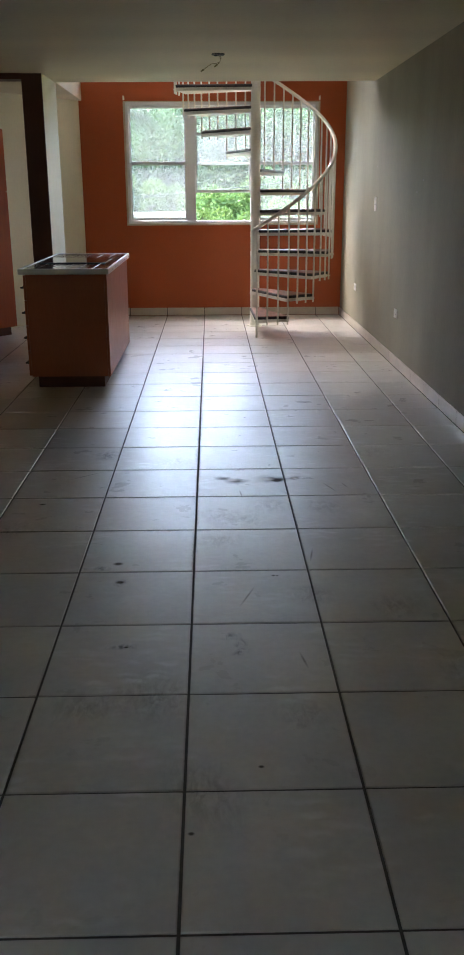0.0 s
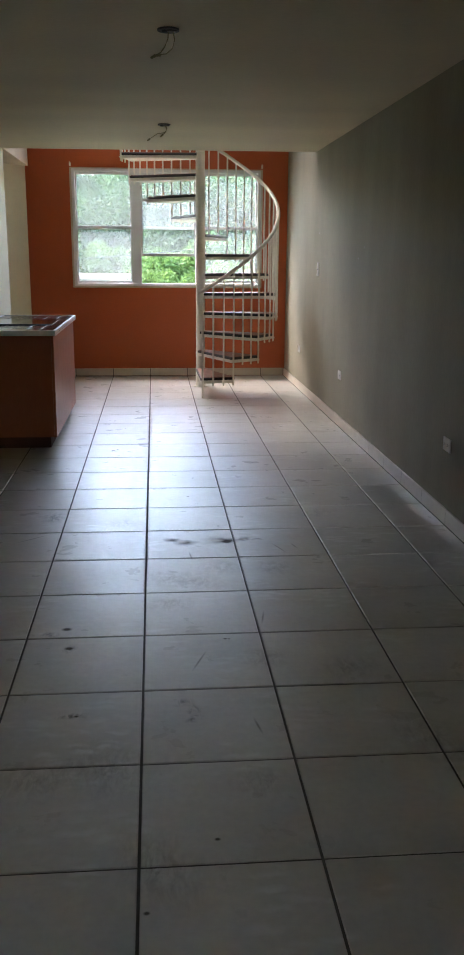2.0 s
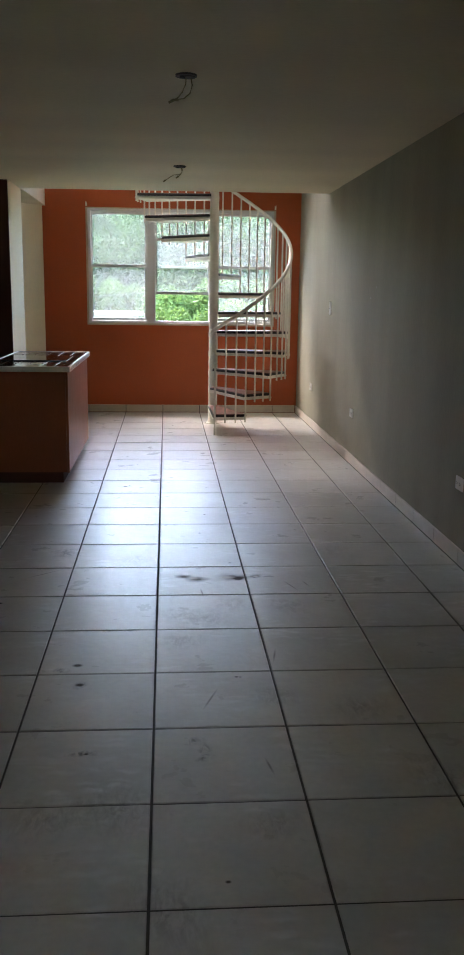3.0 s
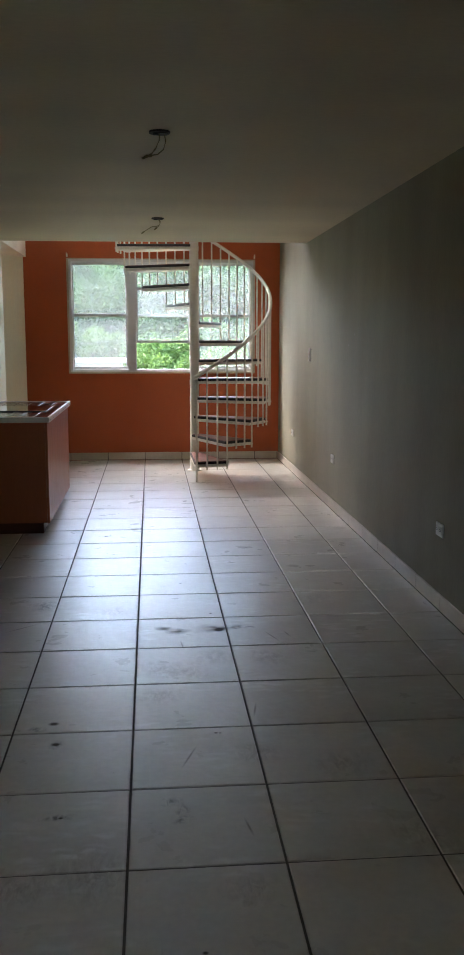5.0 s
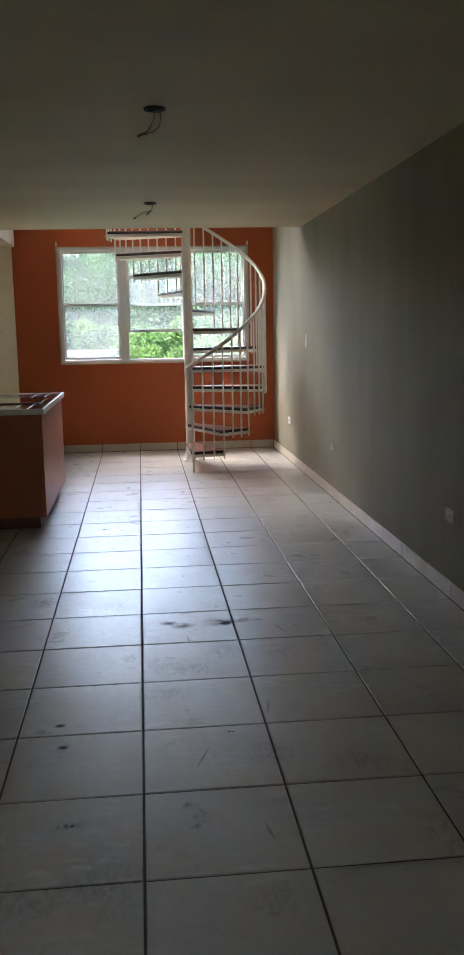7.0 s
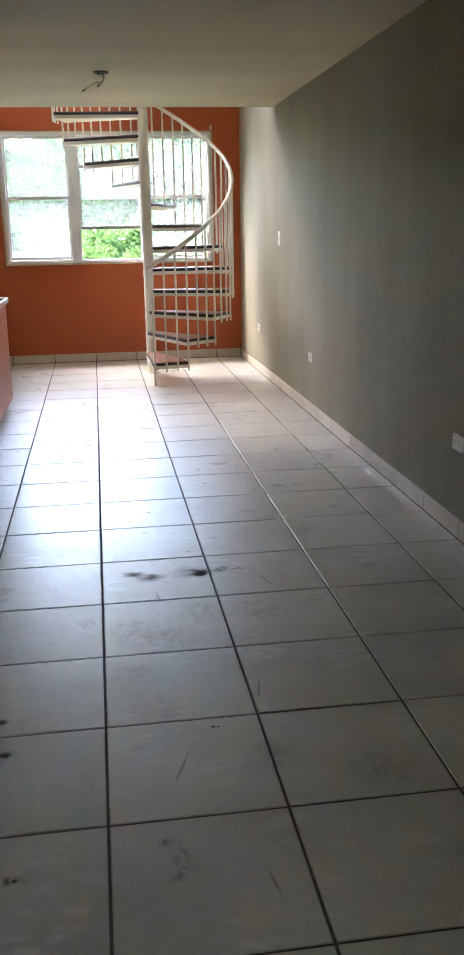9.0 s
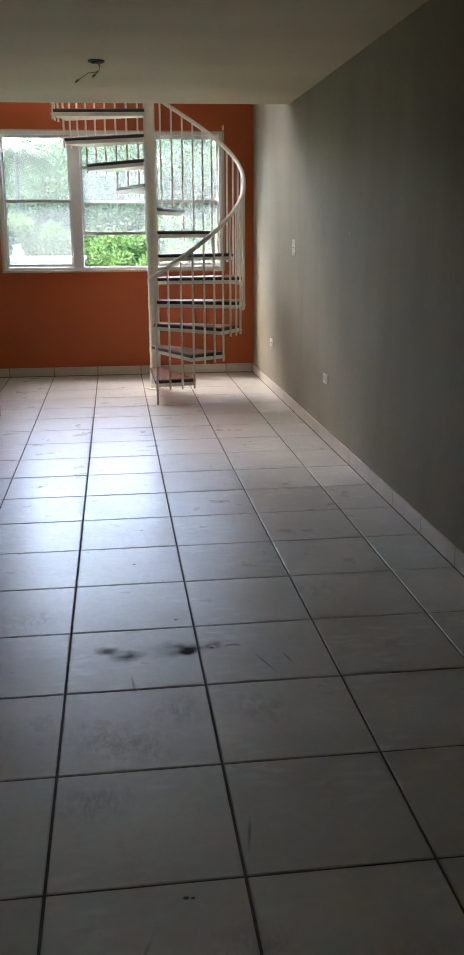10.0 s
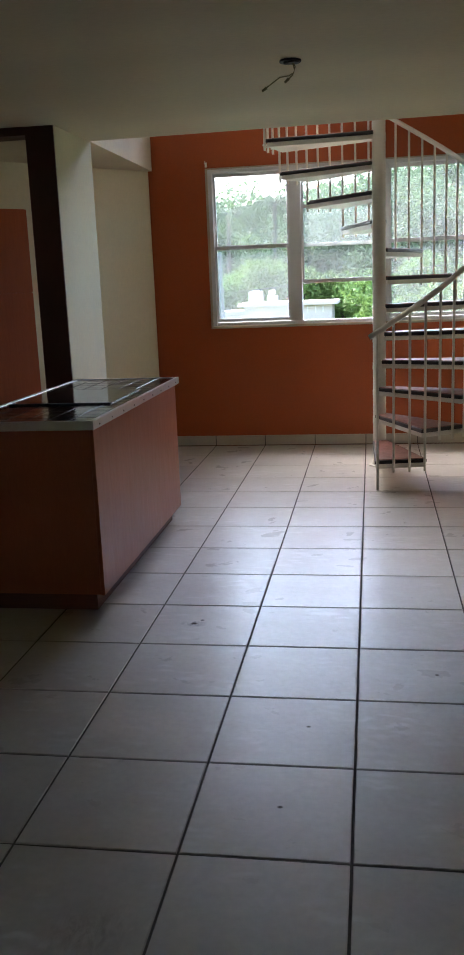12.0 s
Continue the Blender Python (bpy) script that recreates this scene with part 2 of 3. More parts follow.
M_BLACK = surface("black_rubber_edge", (0.018, 0.014, 0.014), 0.5, var=0.25, fine=80)
M_TREAD = wood("reddish_tread_board", (0.30, 0.12, 0.085), (0.17, 0.06, 0.04), 0.36, (3, 3, 3))
M_CHERRY = wood("cherry_laminate", (0.43, 0.125, 0.05), (0.40, 0.115, 0.045), 0.36, (6, 6, 0.9))
M_KICK = wood("dark_cherry_plinth", (0.17, 0.06, 0.035), (0.12, 0.042, 0.024), 0.6, (0.7, 0.7, 9))
M_HONEY = wood("orange_cabinet_laminate", (0.43, 0.088, 0.012), (0.38, 0.074, 0.01), 0.55)
M_EDGE = surface("brushed_edge_trim", (0.80, 0.80, 0.78), 0.30, metal=0.55, var=0.04, coarse=5, fine=90, rvar=0.02)
M_DARKTILE = surface("black_glazed_tile", (0.022, 0.018, 0.017), 0.16, rvar=0.08, var=0.3, coarse=6, fine=80, bump=0.05)
M_PALEGROUT = surface("pale_grout", (0.42, 0.38, 0.33), 0.8, var=0.2, fine=100)
M_GLASSTOP = surface("black_ceramic_glass", (0.012, 0.012, 0.013), 0.08, var=0.2, bump=0.0, rvar=0.04)
M_PLASTIC = surface("white_plastic", (0.78, 0.76, 0.70), 0.41, var=0.04, fine=70, bump=0.03)
M_SLOT = surface("dark_slot", (0.02, 0.02, 0.02), 0.6, var=0.2)
M_METALDARK = surface("dark_box_metal", (0.05, 0.04, 0.035), 0.55, metal=0.4, var=0.3)
M_WIRE = surface("yellowed_wire", (0.22, 0.18, 0.07), 0.5, var=0.2)
M_GLASS = dusty_glass("dusty_window_glass", 0.026)
M_GLASS3 = dusty_glass("hazy_window_glass", 0.034)
M_GLASS2 = dusty_glass("grimy_window_glass", 0.037)
M_LEAF = leaf_mat("forest_leaf", (0.055, 0.10, 0.037), (0.08, 0.132, 0.047))
M_MIDLEAF = leaf_mat("understorey_leaf", (0.085, 0.155, 0.04), (0.125, 0.205, 0.055))
M_BRIGHTLEAF = leaf_mat("young_leaf", (0.075, 0.13, 0.028), (0.12, 0.19, 0.045))
M_PALM = leaf_mat("palm_leaf", (0.03, 0.06, 0.022), (0.055, 0.095, 0.035))
M_BARK = surface("tree_bark", (0.085, 0.08, 0.055), 0.9, var=0.35, coarse=3, fine=25, bump=0.5)
M_GROUND = surface("grassy_ground", (0.07, 0.11, 0.035), 0.9, var=0.4, coarse=0.2, fine=4, bump=0.3)
M_STUCCO = surface("white_stucco", (0.40, 0.345, 0.285), 0.8, var=0.08, coarse=0.6, fine=12, stain=((0.28, 0.26, 0.23), 0.35))
M_CONCRETE = surface("weathered_concrete", (0.45, 0.43, 0.40), 0.85, var=0.2, coarse=1.0, fine=15)
M_POST = surface("mossy_post_concrete", (0.15, 0.15, 0.13), 0.9, var=0.3, coarse=0.8, fine=15)
M_CABLE = surface("black_cable", (0.03, 0.03, 0.03), 0.6, var=0.1)


# ---- builders ----
def mesh_from(name, bm, mat):
    me = bpy.data.meshes.new(name)
    bm.normal_update()
    bm.to_mesh(me)
    bm.free()
    me.materials.append(mat)
    return me


def part(name, bm, mat, parent, label=""):
    ob = new(name, mesh_from(name, bm, mat))
    ob.parent = parent
    if parent is not None:
        ob.matrix_parent_inverse = parent.matrix_world.inverted() if parent.type != "EMPTY" else Matrix.Translation(-Vector(parent.location))
    return tagged(ob, label)


def thing(name, base, label, category, group="", kind=""):
    ob = new(name)
    ob.location = base
    ob.empty_display_size = 0.1
    return tagged(ob, label, category, group, kind)


def structure(name, bm, mat, label, category):
    return tagged(new(name, mesh_from(name, bm, mat)), label, category, kind="structure")


def box(bm, x0, x1, y0, y1, z0, z1, bevel=0.0, m=None):
    q = bmesh.ops.create_cube(bm, size=1.0)["verts"]
    for v in q:
        v.co = Vector((x0 + (v.co.x + 0.5) * (x1 - x0), y0 + (v.co.y + 0.5) * (y1 - y0), z0 + (v.co.z + 0.5) * (z1 - z0)))
    if bevel:
        edges = list({e for v in q for e in v.link_edges})
        r = bmesh.ops.bevel(bm, geom=edges, offset=bevel, segments=2, profile=0.7, affect="EDGES")
        q = list({v for f in r["faces"] for v in f.verts})
    if m is not None:
        bmesh.ops.transform(bm, matrix=m, verts=q)
    return bm


def boxed(*a, bevel=0.0, m=None):
    return box(bmesh.new(), *a, bevel=bevel, m=m)


def prism(bm, poly, z0, z1, bevel=0.0):
    """An upright prism on a counter-clockwise outline."""
    lo = [bm.verts.new((x, y, z0)) for x, y in poly]
    hi = [bm.verts.new((x, y, z1)) for x, y in poly]
    n = len(poly)
    faces = [bm.faces.new(lo[::-1]), bm.faces.new(hi)] + [bm.faces.new((lo[i], lo[(i + 1) % n], hi[(i + 1) % n], hi[i])) for i in range(n)]
    if bevel:
        bmesh.ops.bevel(bm, geom=list({e for f in faces for e in f.edges}), offset=bevel, segments=1, affect="EDGES")
    return bm


def rod(bm, a, b, r, seg=12, r2=None):
    a, b = Vector(a), Vector(b)
    q = bmesh.ops.create_cone(bm, cap_ends=True, segments=seg, radius1=r, radius2=r if r2 is None else r2, depth=(b - a).length)["verts"]
    turn = (b - a).to_track_quat("Z", "Y").to_matrix().to_4x4()
    bmesh.ops.transform(bm, matrix=Matrix.Translation((a + b) / 2) @ turn, verts=q)
    return bm


def sweep(bm, pts, r, seg=10):
    """A round tube along a line of points."""
    pts = [Vector(p) for p in pts]
    rings = []
    for i, p in enumerate(pts):
        d = (pts[min(i + 1, len(pts) - 1)] - pts[max(i - 1, 0)]).normalized()
        side = d.cross(Vector((0, 0, 1)) if abs(d.z) < 0.95 else Vector((1, 0, 0))).normalized()
        up = side.cross(d)
        rings.append([bm.verts.new(p + r * (math.cos(k * math.tau / seg) * side + math.sin(k * math.tau / seg) * up)) for k in range(seg)])
    for a, b in zip(rings, rings[1:]):
        for k in range(seg):
            f = bm.faces.new((a[k], a[(k + 1) % seg], b[(k + 1) % seg], b[k]))
            f.smooth = True
    bm.faces.new(rings[0])
    bm.faces.new(rings[-1][::-1])
    bmesh.ops.recalc_face_normals(bm, faces=bm.faces)
    return bm


# ---- the room ----
T = 0.457
XR, YB, H = 1.67, 6.42, 2.45           # long wall, window wall, ceiling
XL, YS = -3.9, -6.6
WX0, WX1, WZ0, WZ1 = -0.89, 1.345, 1.09, 2.432   # window opening
FILL0, FILL1 = -6.45, -5.6               # unseen opening added in the long wall behind the start, lights near floor
UX0, UX1 = -0.95, 0.15
UZ0, UZ1 = 3.2, 4.7                     # opening above, beside the landing
COL_X0, COL_X1, COL_Y0, COL_Y1 = -1.577, -1.395, 3.95, 4.69
TOP = 5.3

bm = bmesh.new()
box(bm, XR, XR + 0.15, FILL1, YB + 0.15, -0.2, TOP)
box(bm, XR, XR + 0.15, YS - 0.15, FILL0, -0.2, TOP)
box(bm, XR, XR + 0.15, FILL0, FILL1, 2.08, TOP)
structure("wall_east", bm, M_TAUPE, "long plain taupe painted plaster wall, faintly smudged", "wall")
bm = bmesh.new()
box(bm, -1.42, XR, YB, YB + 0.15, -0.2, WZ0)
box(bm, -1.42, XR, YB, YB + 0.15, WZ1, UZ0)
box(bm, -1.42, XR, YB, YB + 0.15, UZ1, TOP)
box(bm, -1.42, UX0, YB, YB + 0.15, UZ0, UZ1)
box(bm, UX1, XR, YB, YB + 0.15, UZ0, UZ1)
box(bm, -1.42, WX0, YB, YB + 0.15, WZ0, WZ1)
box(bm, WX1, XR, YB, YB + 0.15, WZ0, WZ1)
structure("wall_north", bm, M_ORANGE, "burnt orange painted wall around the wide window", "wall")
# kitchen wall that runs off at a slant behind the column
SU, SN = Vector((0.614, 0.789, 0)), Vector((0.789, -0.614, 0))
far = Vector((-1.415, YB + 0.012, 0))
near = far - SU * 4.03
prism_pts = [far, far - SN * 0.15 + SU * 0.1, near - SN * 0.15, near]
structure("wall_northwest", prism(bmesh.new(), [(p.x, p.y) for p in prism_pts], -0.2, H), M_CREAM, "slanting cream painted kitchen wall", "wall")
structure("wall_west", boxed(XL - 0.15, XL, YS - 0.15, 3.35, -0.2, H), M_CREAM, "plain cream painted side wall", "wall")
structure("wall_south", boxed(XL, XR, YS - 0.15, YS, -0.2, H), M_CREAM, "plain cream painted end wall", "wall")
# unseen wall added outside, limits and warms the light from the side opening
structure("fill_light_wall", boxed(XR + 3.4, XR + 3.55, YS - 3, 1, -3.4, 2.3), M_WARM, "unseen warm wall added to limit and tint light through the opening", "wall")
structure("ceiling", prism(bmesh.new(), [(XL - 0.15, YS - 0.15), (XR, YS - 0.15), (XR, 4.53), (-1.385, 4.64), (-1.385, YB), (-1.43, YB + 0.12), (XL - 0.15, YB + 0.12)], H, 2.71), M_CEIL,
          "pale painted concrete ceiling slab ending before the window wall", "ceiling")
structure("wall_upper_west", boxed(-1.51, -1.385, 4.70, YB, 2.71, TOP), M_CREAM, "cream wall beside the stair opening", "wall")
structure("wall_upper_south", boxed(-1.51, XR, 1.35, 1.5, 2.71, TOP), M_CREAM, "cream wall of the upper landing", "wall")
structure("wall_upper_side", boxed(-1.51, -1.385, 1.5, 4.70, 2.71, TOP), M_CREAM, "cream side wall of the upper landing", "wall")
structure("roof_slab", boxed(-1.51, XR + 0.15, 1.35, YB + 0.15, TOP, TOP + 0.2), M_CEIL, "pale ceiling above the stair opening", "ceiling")

structure("column", boxed(COL_X0 + 0.004, COL_X1, COL_Y0, COL_Y1, -0.05, H, bevel=0.006), M_CREAM, "cream painted wall pier at the kitchen's edge", "column")
structure("column_face", boxed(COL_X0, COL_X1 - 0.004, COL_Y0 - 0.012, COL_Y0, 0, H - 0.002), M_BROWN, "dark brown painted front of the pier", "column")
# the beam's brown puts the ceiling's dark shading into its colour
structure("beam", boxed(XL, COL_X0, COL_Y0 - 0.01, COL_Y0 + 0.16, H - 0.05, H), M_BROWN, "shallow ceiling beam beside the pier, dark brown in place of shade", "beam")

# ---- window: three tall units, the middle one pushed up ----
win = tagged(thing("window_1", ((WX0 + WX1) / 2, YB, WZ0), "wide white aluminium window of three sash units, middle sash raised", "window"), kind="structure")
FY0, FY1 = YB - 0.012, YB + 0.075
MULL = ((-0.193, -0.087), (0.565, 0.665))
part("window_frame", boxed(WX0, WX0 + 0.034, FY0, FY1, WZ0, WZ1, bevel=0.003), M_ALU, win)
part("window_frame", boxed(WX1 - 0.034, WX1, FY0, FY1, WZ0, WZ1, bevel=0.003), M_ALU, win)
part("window_frame", boxed(WX0 + 0.034, WX1 - 0.034, FY0, FY1, WZ1 - 0.03, WZ1, bevel=0.003), M_ALU, win)
part("window_sill", boxed(WX0 - 0.012, WX1 + 0.012, YB - 0.03, YB + 0.02, WZ0 - 0.022, WZ0, bevel=0.004), M_TRIM, win)
part("window_frame", boxed(WX0 + 0.034, WX1 - 0.034, FY0 + 0.004, FY1, WZ0, WZ0 + 0.03, bevel=0.003), M_ALU, win)
for x0, x1 in MULL:
    part("mullion", boxed(x0, x1, FY0 + 0.002, FY1, WZ0 + 0.03, WZ1 - 0.03, bevel=0.003), M_ALU, win)
part("trim", boxed(WX0 - 0.022, WX0 - 0.001, YB - 0.012, YB - 0.001, WZ0 - 0.022, WZ1 + 0.012, bevel=0.003), M_TRIM, win)
part("trim", boxed(WX1 + 0.001, WX1 + 0.022, YB - 0.012, YB - 0.001, WZ0 - 0.022, WZ1 + 0.012, bevel=0.003), M_TRIM, win)
part("trim", boxed(WX0 - 0.022, WX1 + 0.022, YB - 0.014, YB - 0.001, WZ1 + 0.001, WZ1 + 0.012, bevel=0.003), M_TRIM, win)


def sash(x0, x1, z0, z1, y, glass):
    s = part("sash", boxed(x0, x1, y, y + 0.022, z0, z0 + 0.03, bevel=0.002), M_ALU, win)
    for a, b, c, d, n in ((x0, x1, z1 - 0.03, z1, "rail"), (x0, x0 + 0.018, z0 + 0.03, z1 - 0.03, "stile"), (x1 - 0.018, x1, z0 + 0.03, z1 - 0.03, "stile")):
        part(n, boxed(a, b, y, y + 0.022, c, d, bevel=0.002), M_ALU, s)
    p = part("pane", boxed(x0 + 0.016, x1 - 0.016, y + 0.009, y + 0.013, z0 + 0.026, z1 - 0.026), glass, s)
    p.visible_shadow = False


MID = 1.768
for i, (x0, x1) in enumerate(((WX0 + 0.034, MULL[0][0]), (MULL[0][1], MULL[1][0]), (MULL[1][1], WX1 - 0.034))):
    sash(x0 + 0.002, x1 - 0.002, MID - 0.017, WZ1 - 0.032, YB + 0.045, M_GLASS3 if i == 2 else M_GLASS)
    up = 0.318 if i == 1 else 0.0
    sash(x0 + 0.002, x1 - 0.002, WZ0 + 0.032 + up, MID + 0.017 + up, YB + 0.016, M_GLASS if i == 1 else M_GLASS2)

for x in (WX0 - 0.012, WX1 + 0.012):
    br = thing("curtain_bracket", (x, YB, WZ1 + 0.03), "small white metal curtain hook above the window corner", "bracket", "curtain brackets")
    part("plate", boxed(x - 0.01, x + 0.01, YB - 0.005, YB, WZ1 + 0.022, WZ1 + 0.062, bevel=0.002), M_WHITE, br)
    part("hook", sweep(bmesh.new(), [(x, YB - 0.003, WZ1 + 0.04), (x, YB - 0.03, WZ1 + 0.04), (x, YB - 0.045, WZ1 + 0.052), (x, YB - 0.045, WZ1 + 0.07)], 0.004, 8), M_WHITE, br)

# ---- spiral staircase ----
PX, PY, RT, RISE = 0.572, 5.46, 0.835, 0.21
A0, DA = -91.5, 22.4
stair = thing("spiral_staircase", (PX, PY, 0), "white metal spiral staircase with dark-edged wooden treads before the window", "staircase")


def on_ring(deg, r, z):
    return Vector((PX + r * math.cos(radians(deg)), PY + r * math.sin(radians(deg)), z))


part("pole", rod(bmesh.new(), (PX, PY, 0.012), (PX, PY, 3.75), 0.05, 32), M_WHITE, stair)
bm = rod(bmesh.new(), (PX, PY, 0), (PX, PY, 0.012), 0.085, 28)
rod(bm, (PX, PY, 0.012), (PX, PY, 0.05), 0.06, 28, 0.052)
part("base_plate", bm, M_WHITE, stair)


def rail_z(deg):
    return 1.095 + 0.0094 * (deg + 92)


def wedge(deg0, deg1, r, grow):
    """Outline of a tread: narrow at the pole, straight outer edge."""
    a, b = on_ring(deg0, r + grow, 0), on_ring(deg1, r + grow, 0)
    mid = radians((deg0 + deg1) / 2)
    side = Vector((-math.sin(mid), math.cos(mid), 0))
    root = Vector((PX + 0.03 * math.cos(mid), PY + 0.03 * math.sin(mid), 0))
    a, b = a - side * grow, b + side * grow
    return [(p.x, p.y) for p in (root - side * (0.055 + grow), a, b, root + side * (0.055 + grow))]


for i in range(1, 13):
    d0, d1, z = A0 + (i - 1) * DA - 1.0, A0 + i * DA + 1.0, i * RISE
    tray = part("step", prism(bmesh.new(), wedge(d0, d1, RT, 0.0), z - 0.062, z - 0.029, 0.003), M_WHITE, stair)
    bm = bmesh.new()
    part("nosing", prism(bm, wedge(d0, d1, RT, 0.006), z - 0.029, z - 0.003, 0.003), M_BLACK, tray, "black rubber edge")
    part("tread", prism(bmesh.new(), wedge(d0, d1, RT, -0.008), z - 0.003, z + 0.002, 0.001), M_TREAD, tray, "reddish brown tread board")
    rod(bm2 := bmesh.new(), (PX, PY, z - 0.075), (PX, PY, z - 0.02), 0.0525, 28)
    part("collar", bm2, M_WHITE, tray)
    for k in (1, 2, 3):
        deg = A0 + (i - 1 + k / 3) * DA
        lo, hi = on_ring(deg, RT + 0.018, z - 0.085), on_ring(deg, RT + 0.018, rail_z(deg) - 0.012)
        part("baluster", rod(bmesh.new(), lo, hi, 0.0095, 10), M_WHITE, stair)
        part("bolt", rod(bmesh.new(), on_ring(deg, RT - 0.004, z - 0.045), on_ring(deg, RT + 0.034, z - 0.045), 0.006, 8), M_WHITE, tray)
part("newel_post", rod(bmesh.new(), on_ring(A0, RT + 0.018, 0), on_ring(A0, RT + 0.018, rail_z(A0) - 0.01), 0.0115, 14), M_WHITE, stair)
part("handrail", sweep(bmesh.new(), [on_ring(d, RT + 0.018, rail_z(d)) for d in np.arange(-95, 193, 4.0)], 0.019, 14), M_WHITE, stair)

# ---- kitchen island ----
IX0, IX1, IY0, IY1 = -1.325, -0.70, 2.155, 3.835
isl = thing("kitchen_island", ((IX0 + IX1) / 2, (IY0 + IY1) / 2, 0), "reddish brown laminate kitchen island cabinet on a plinth", "cabinet")
part("body", boxed(IX0 + 0.02, IX1 - 0.019, IY0, IY1, 0.092, 0.868, bevel=0.002), M_CHERRY, isl)
part("side_panel", boxed(IX1 - 0.018, IX1, IY0 - 0.002, IY1 + 0.002, 0.09, 0.868, bevel=0.0015), M_CHERRY, isl)
part("plinth", boxed(IX0 + 0.06, IX1 - 0.055, IY0 + 0.05, IY1 - 0.03, 0, 0.092), M_KICK, isl, "recessed dark plinth")
for j in range(2):
    ya, yb = IY0 + 0.004 + j * 0.84, IY0 + 0.836 + j * 0.84
    for za, zb in ((0.10, 0.29), (0.294, 0.48), (0.484, 0.67), (0.674, 0.855)):
        d = part("drawer", boxed(IX0, IX0 + 0.018, ya, yb, za, zb, bevel=0.002), M_CHERRY, isl)
        bm = bmesh.new()
        ym, zm = (ya + yb) / 2 if j else ya + 0.06, (za + zb) / 2
        sweep(bm, [(IX0, ym - 0.04, zm), (IX0 - 0.024, ym - 0.04, zm), (IX0 - 0.024, ym + 0.04, zm), (IX0, ym + 0.04, zm)], 0.006, 8)
        part("handle", bm, M_METALDARK, d, "dark metal pull")

TX0, TX1, TY0, TY1, TZ = -1.345, -0.675, 2.085, 3.85, 0.905
top = thing("island_worktop", ((TX0 + TX1) / 2, (TY0 + TY1) / 2, 0.868), "black tiled worktop with pale joints and a bright metal edge", "worktop")
part("slab", boxed(TX0 + 0.02, TX1 - 0.02, TY0 + 0.02, TY1 - 0.02, 0.868, TZ - 0.0025), M_PALEGROUT, top, "pale grout bed")
for a in ((TX0, TX1, TY0, TY0 + 0.02), (TX0, TX1, TY1 - 0.02, TY1), (TX0, TX0 + 0.02, TY0 + 0.02, TY1 - 0.02), (TX1 - 0.02, TX1, TY0 + 0.02, TY1 - 0.02)):
    part("edge_trim", boxed(*a, 0.868, TZ + 0.004, bevel=0.004), M_EDGE, top, "bright metal edge")
for k in range(9):
    y = TY0 + 0.09 + k * 0.197
    part("screw", rod(bmesh.new(), (TX1 - 0.001, y, 0.884), (TX1 + 0.0025, y, 0.884), 0.0038, 10), M_METALDARK, top)

CX0, CX1, CY0, CY1 = -1.285, -0.765, 2.66, 3.25
hob = thing("cooktop", ((CX0 + CX1) / 2, (CY0 + CY1) / 2, TZ), "black glass electric cooktop set in the island", "cooktop")
part("glass", boxed(CX0, CX1, CY0, CY1, TZ + 0.0008, TZ + 0.005, bevel=0.001), M_GLASSTOP, hob)
part("front_trim", boxed(CX0 - 0.004, CX1 + 0.004, CY0 - 0.018, CY0 - 0.001, TZ + 0.0008, TZ + 0.009, bevel=0.0015), M_SLOT, hob, "black front strip")

# ---- tall kitchen cabinet along the slanting wall ----
CORNER = Vector((-1.985, 4.91, 0))
turn = Matrix(((SU.x, SN.x, 0, CORNER.x), (SU.y, SN.y, 0, CORNER.y), (0, 0, 1, 0), (0, 0, 0, 1)))   # local x along the wall, y into the room
cab = thing("pantry_cabinet", CORNER, "tall orange-brown laminate pantry cabinet with stacked doors", "cabinet")
part("body", boxed(-0.9, 0, -0.42, -0.02, 0.09, 2.055, bevel=0.002, m=turn), M_HONEY, cab)
part("plinth", boxed(-0.9, -0.03, -0.42, -0.07, 0, 0.09, m=turn), M_KICK, cab, "recessed dark plinth")
for xa, xb, hx in ((-0.898, -0.452, -0.49), (-0.448, -0.002, -0.41)):
    for za, zb, hz in ((0.095, 1.453, 1.25), (1.459, 2.052, 1.55)):
        d = part("door", boxed(xa, xb, -0.019, 0.0, za, zb, bevel=0.003, m=turn), M_HONEY, cab)
        bm = sweep(bmesh.new(), [(hx, 0.0, hz - 0.05), (hx, 0.026, hz - 0.05), (hx, 0.026, hz + 0.05), (hx, 0.0, hz + 0.05)], 0.005, 8)
        bm.transform(turn)
        part("handle", bm, M_EDGE, d, "slim metal handle")


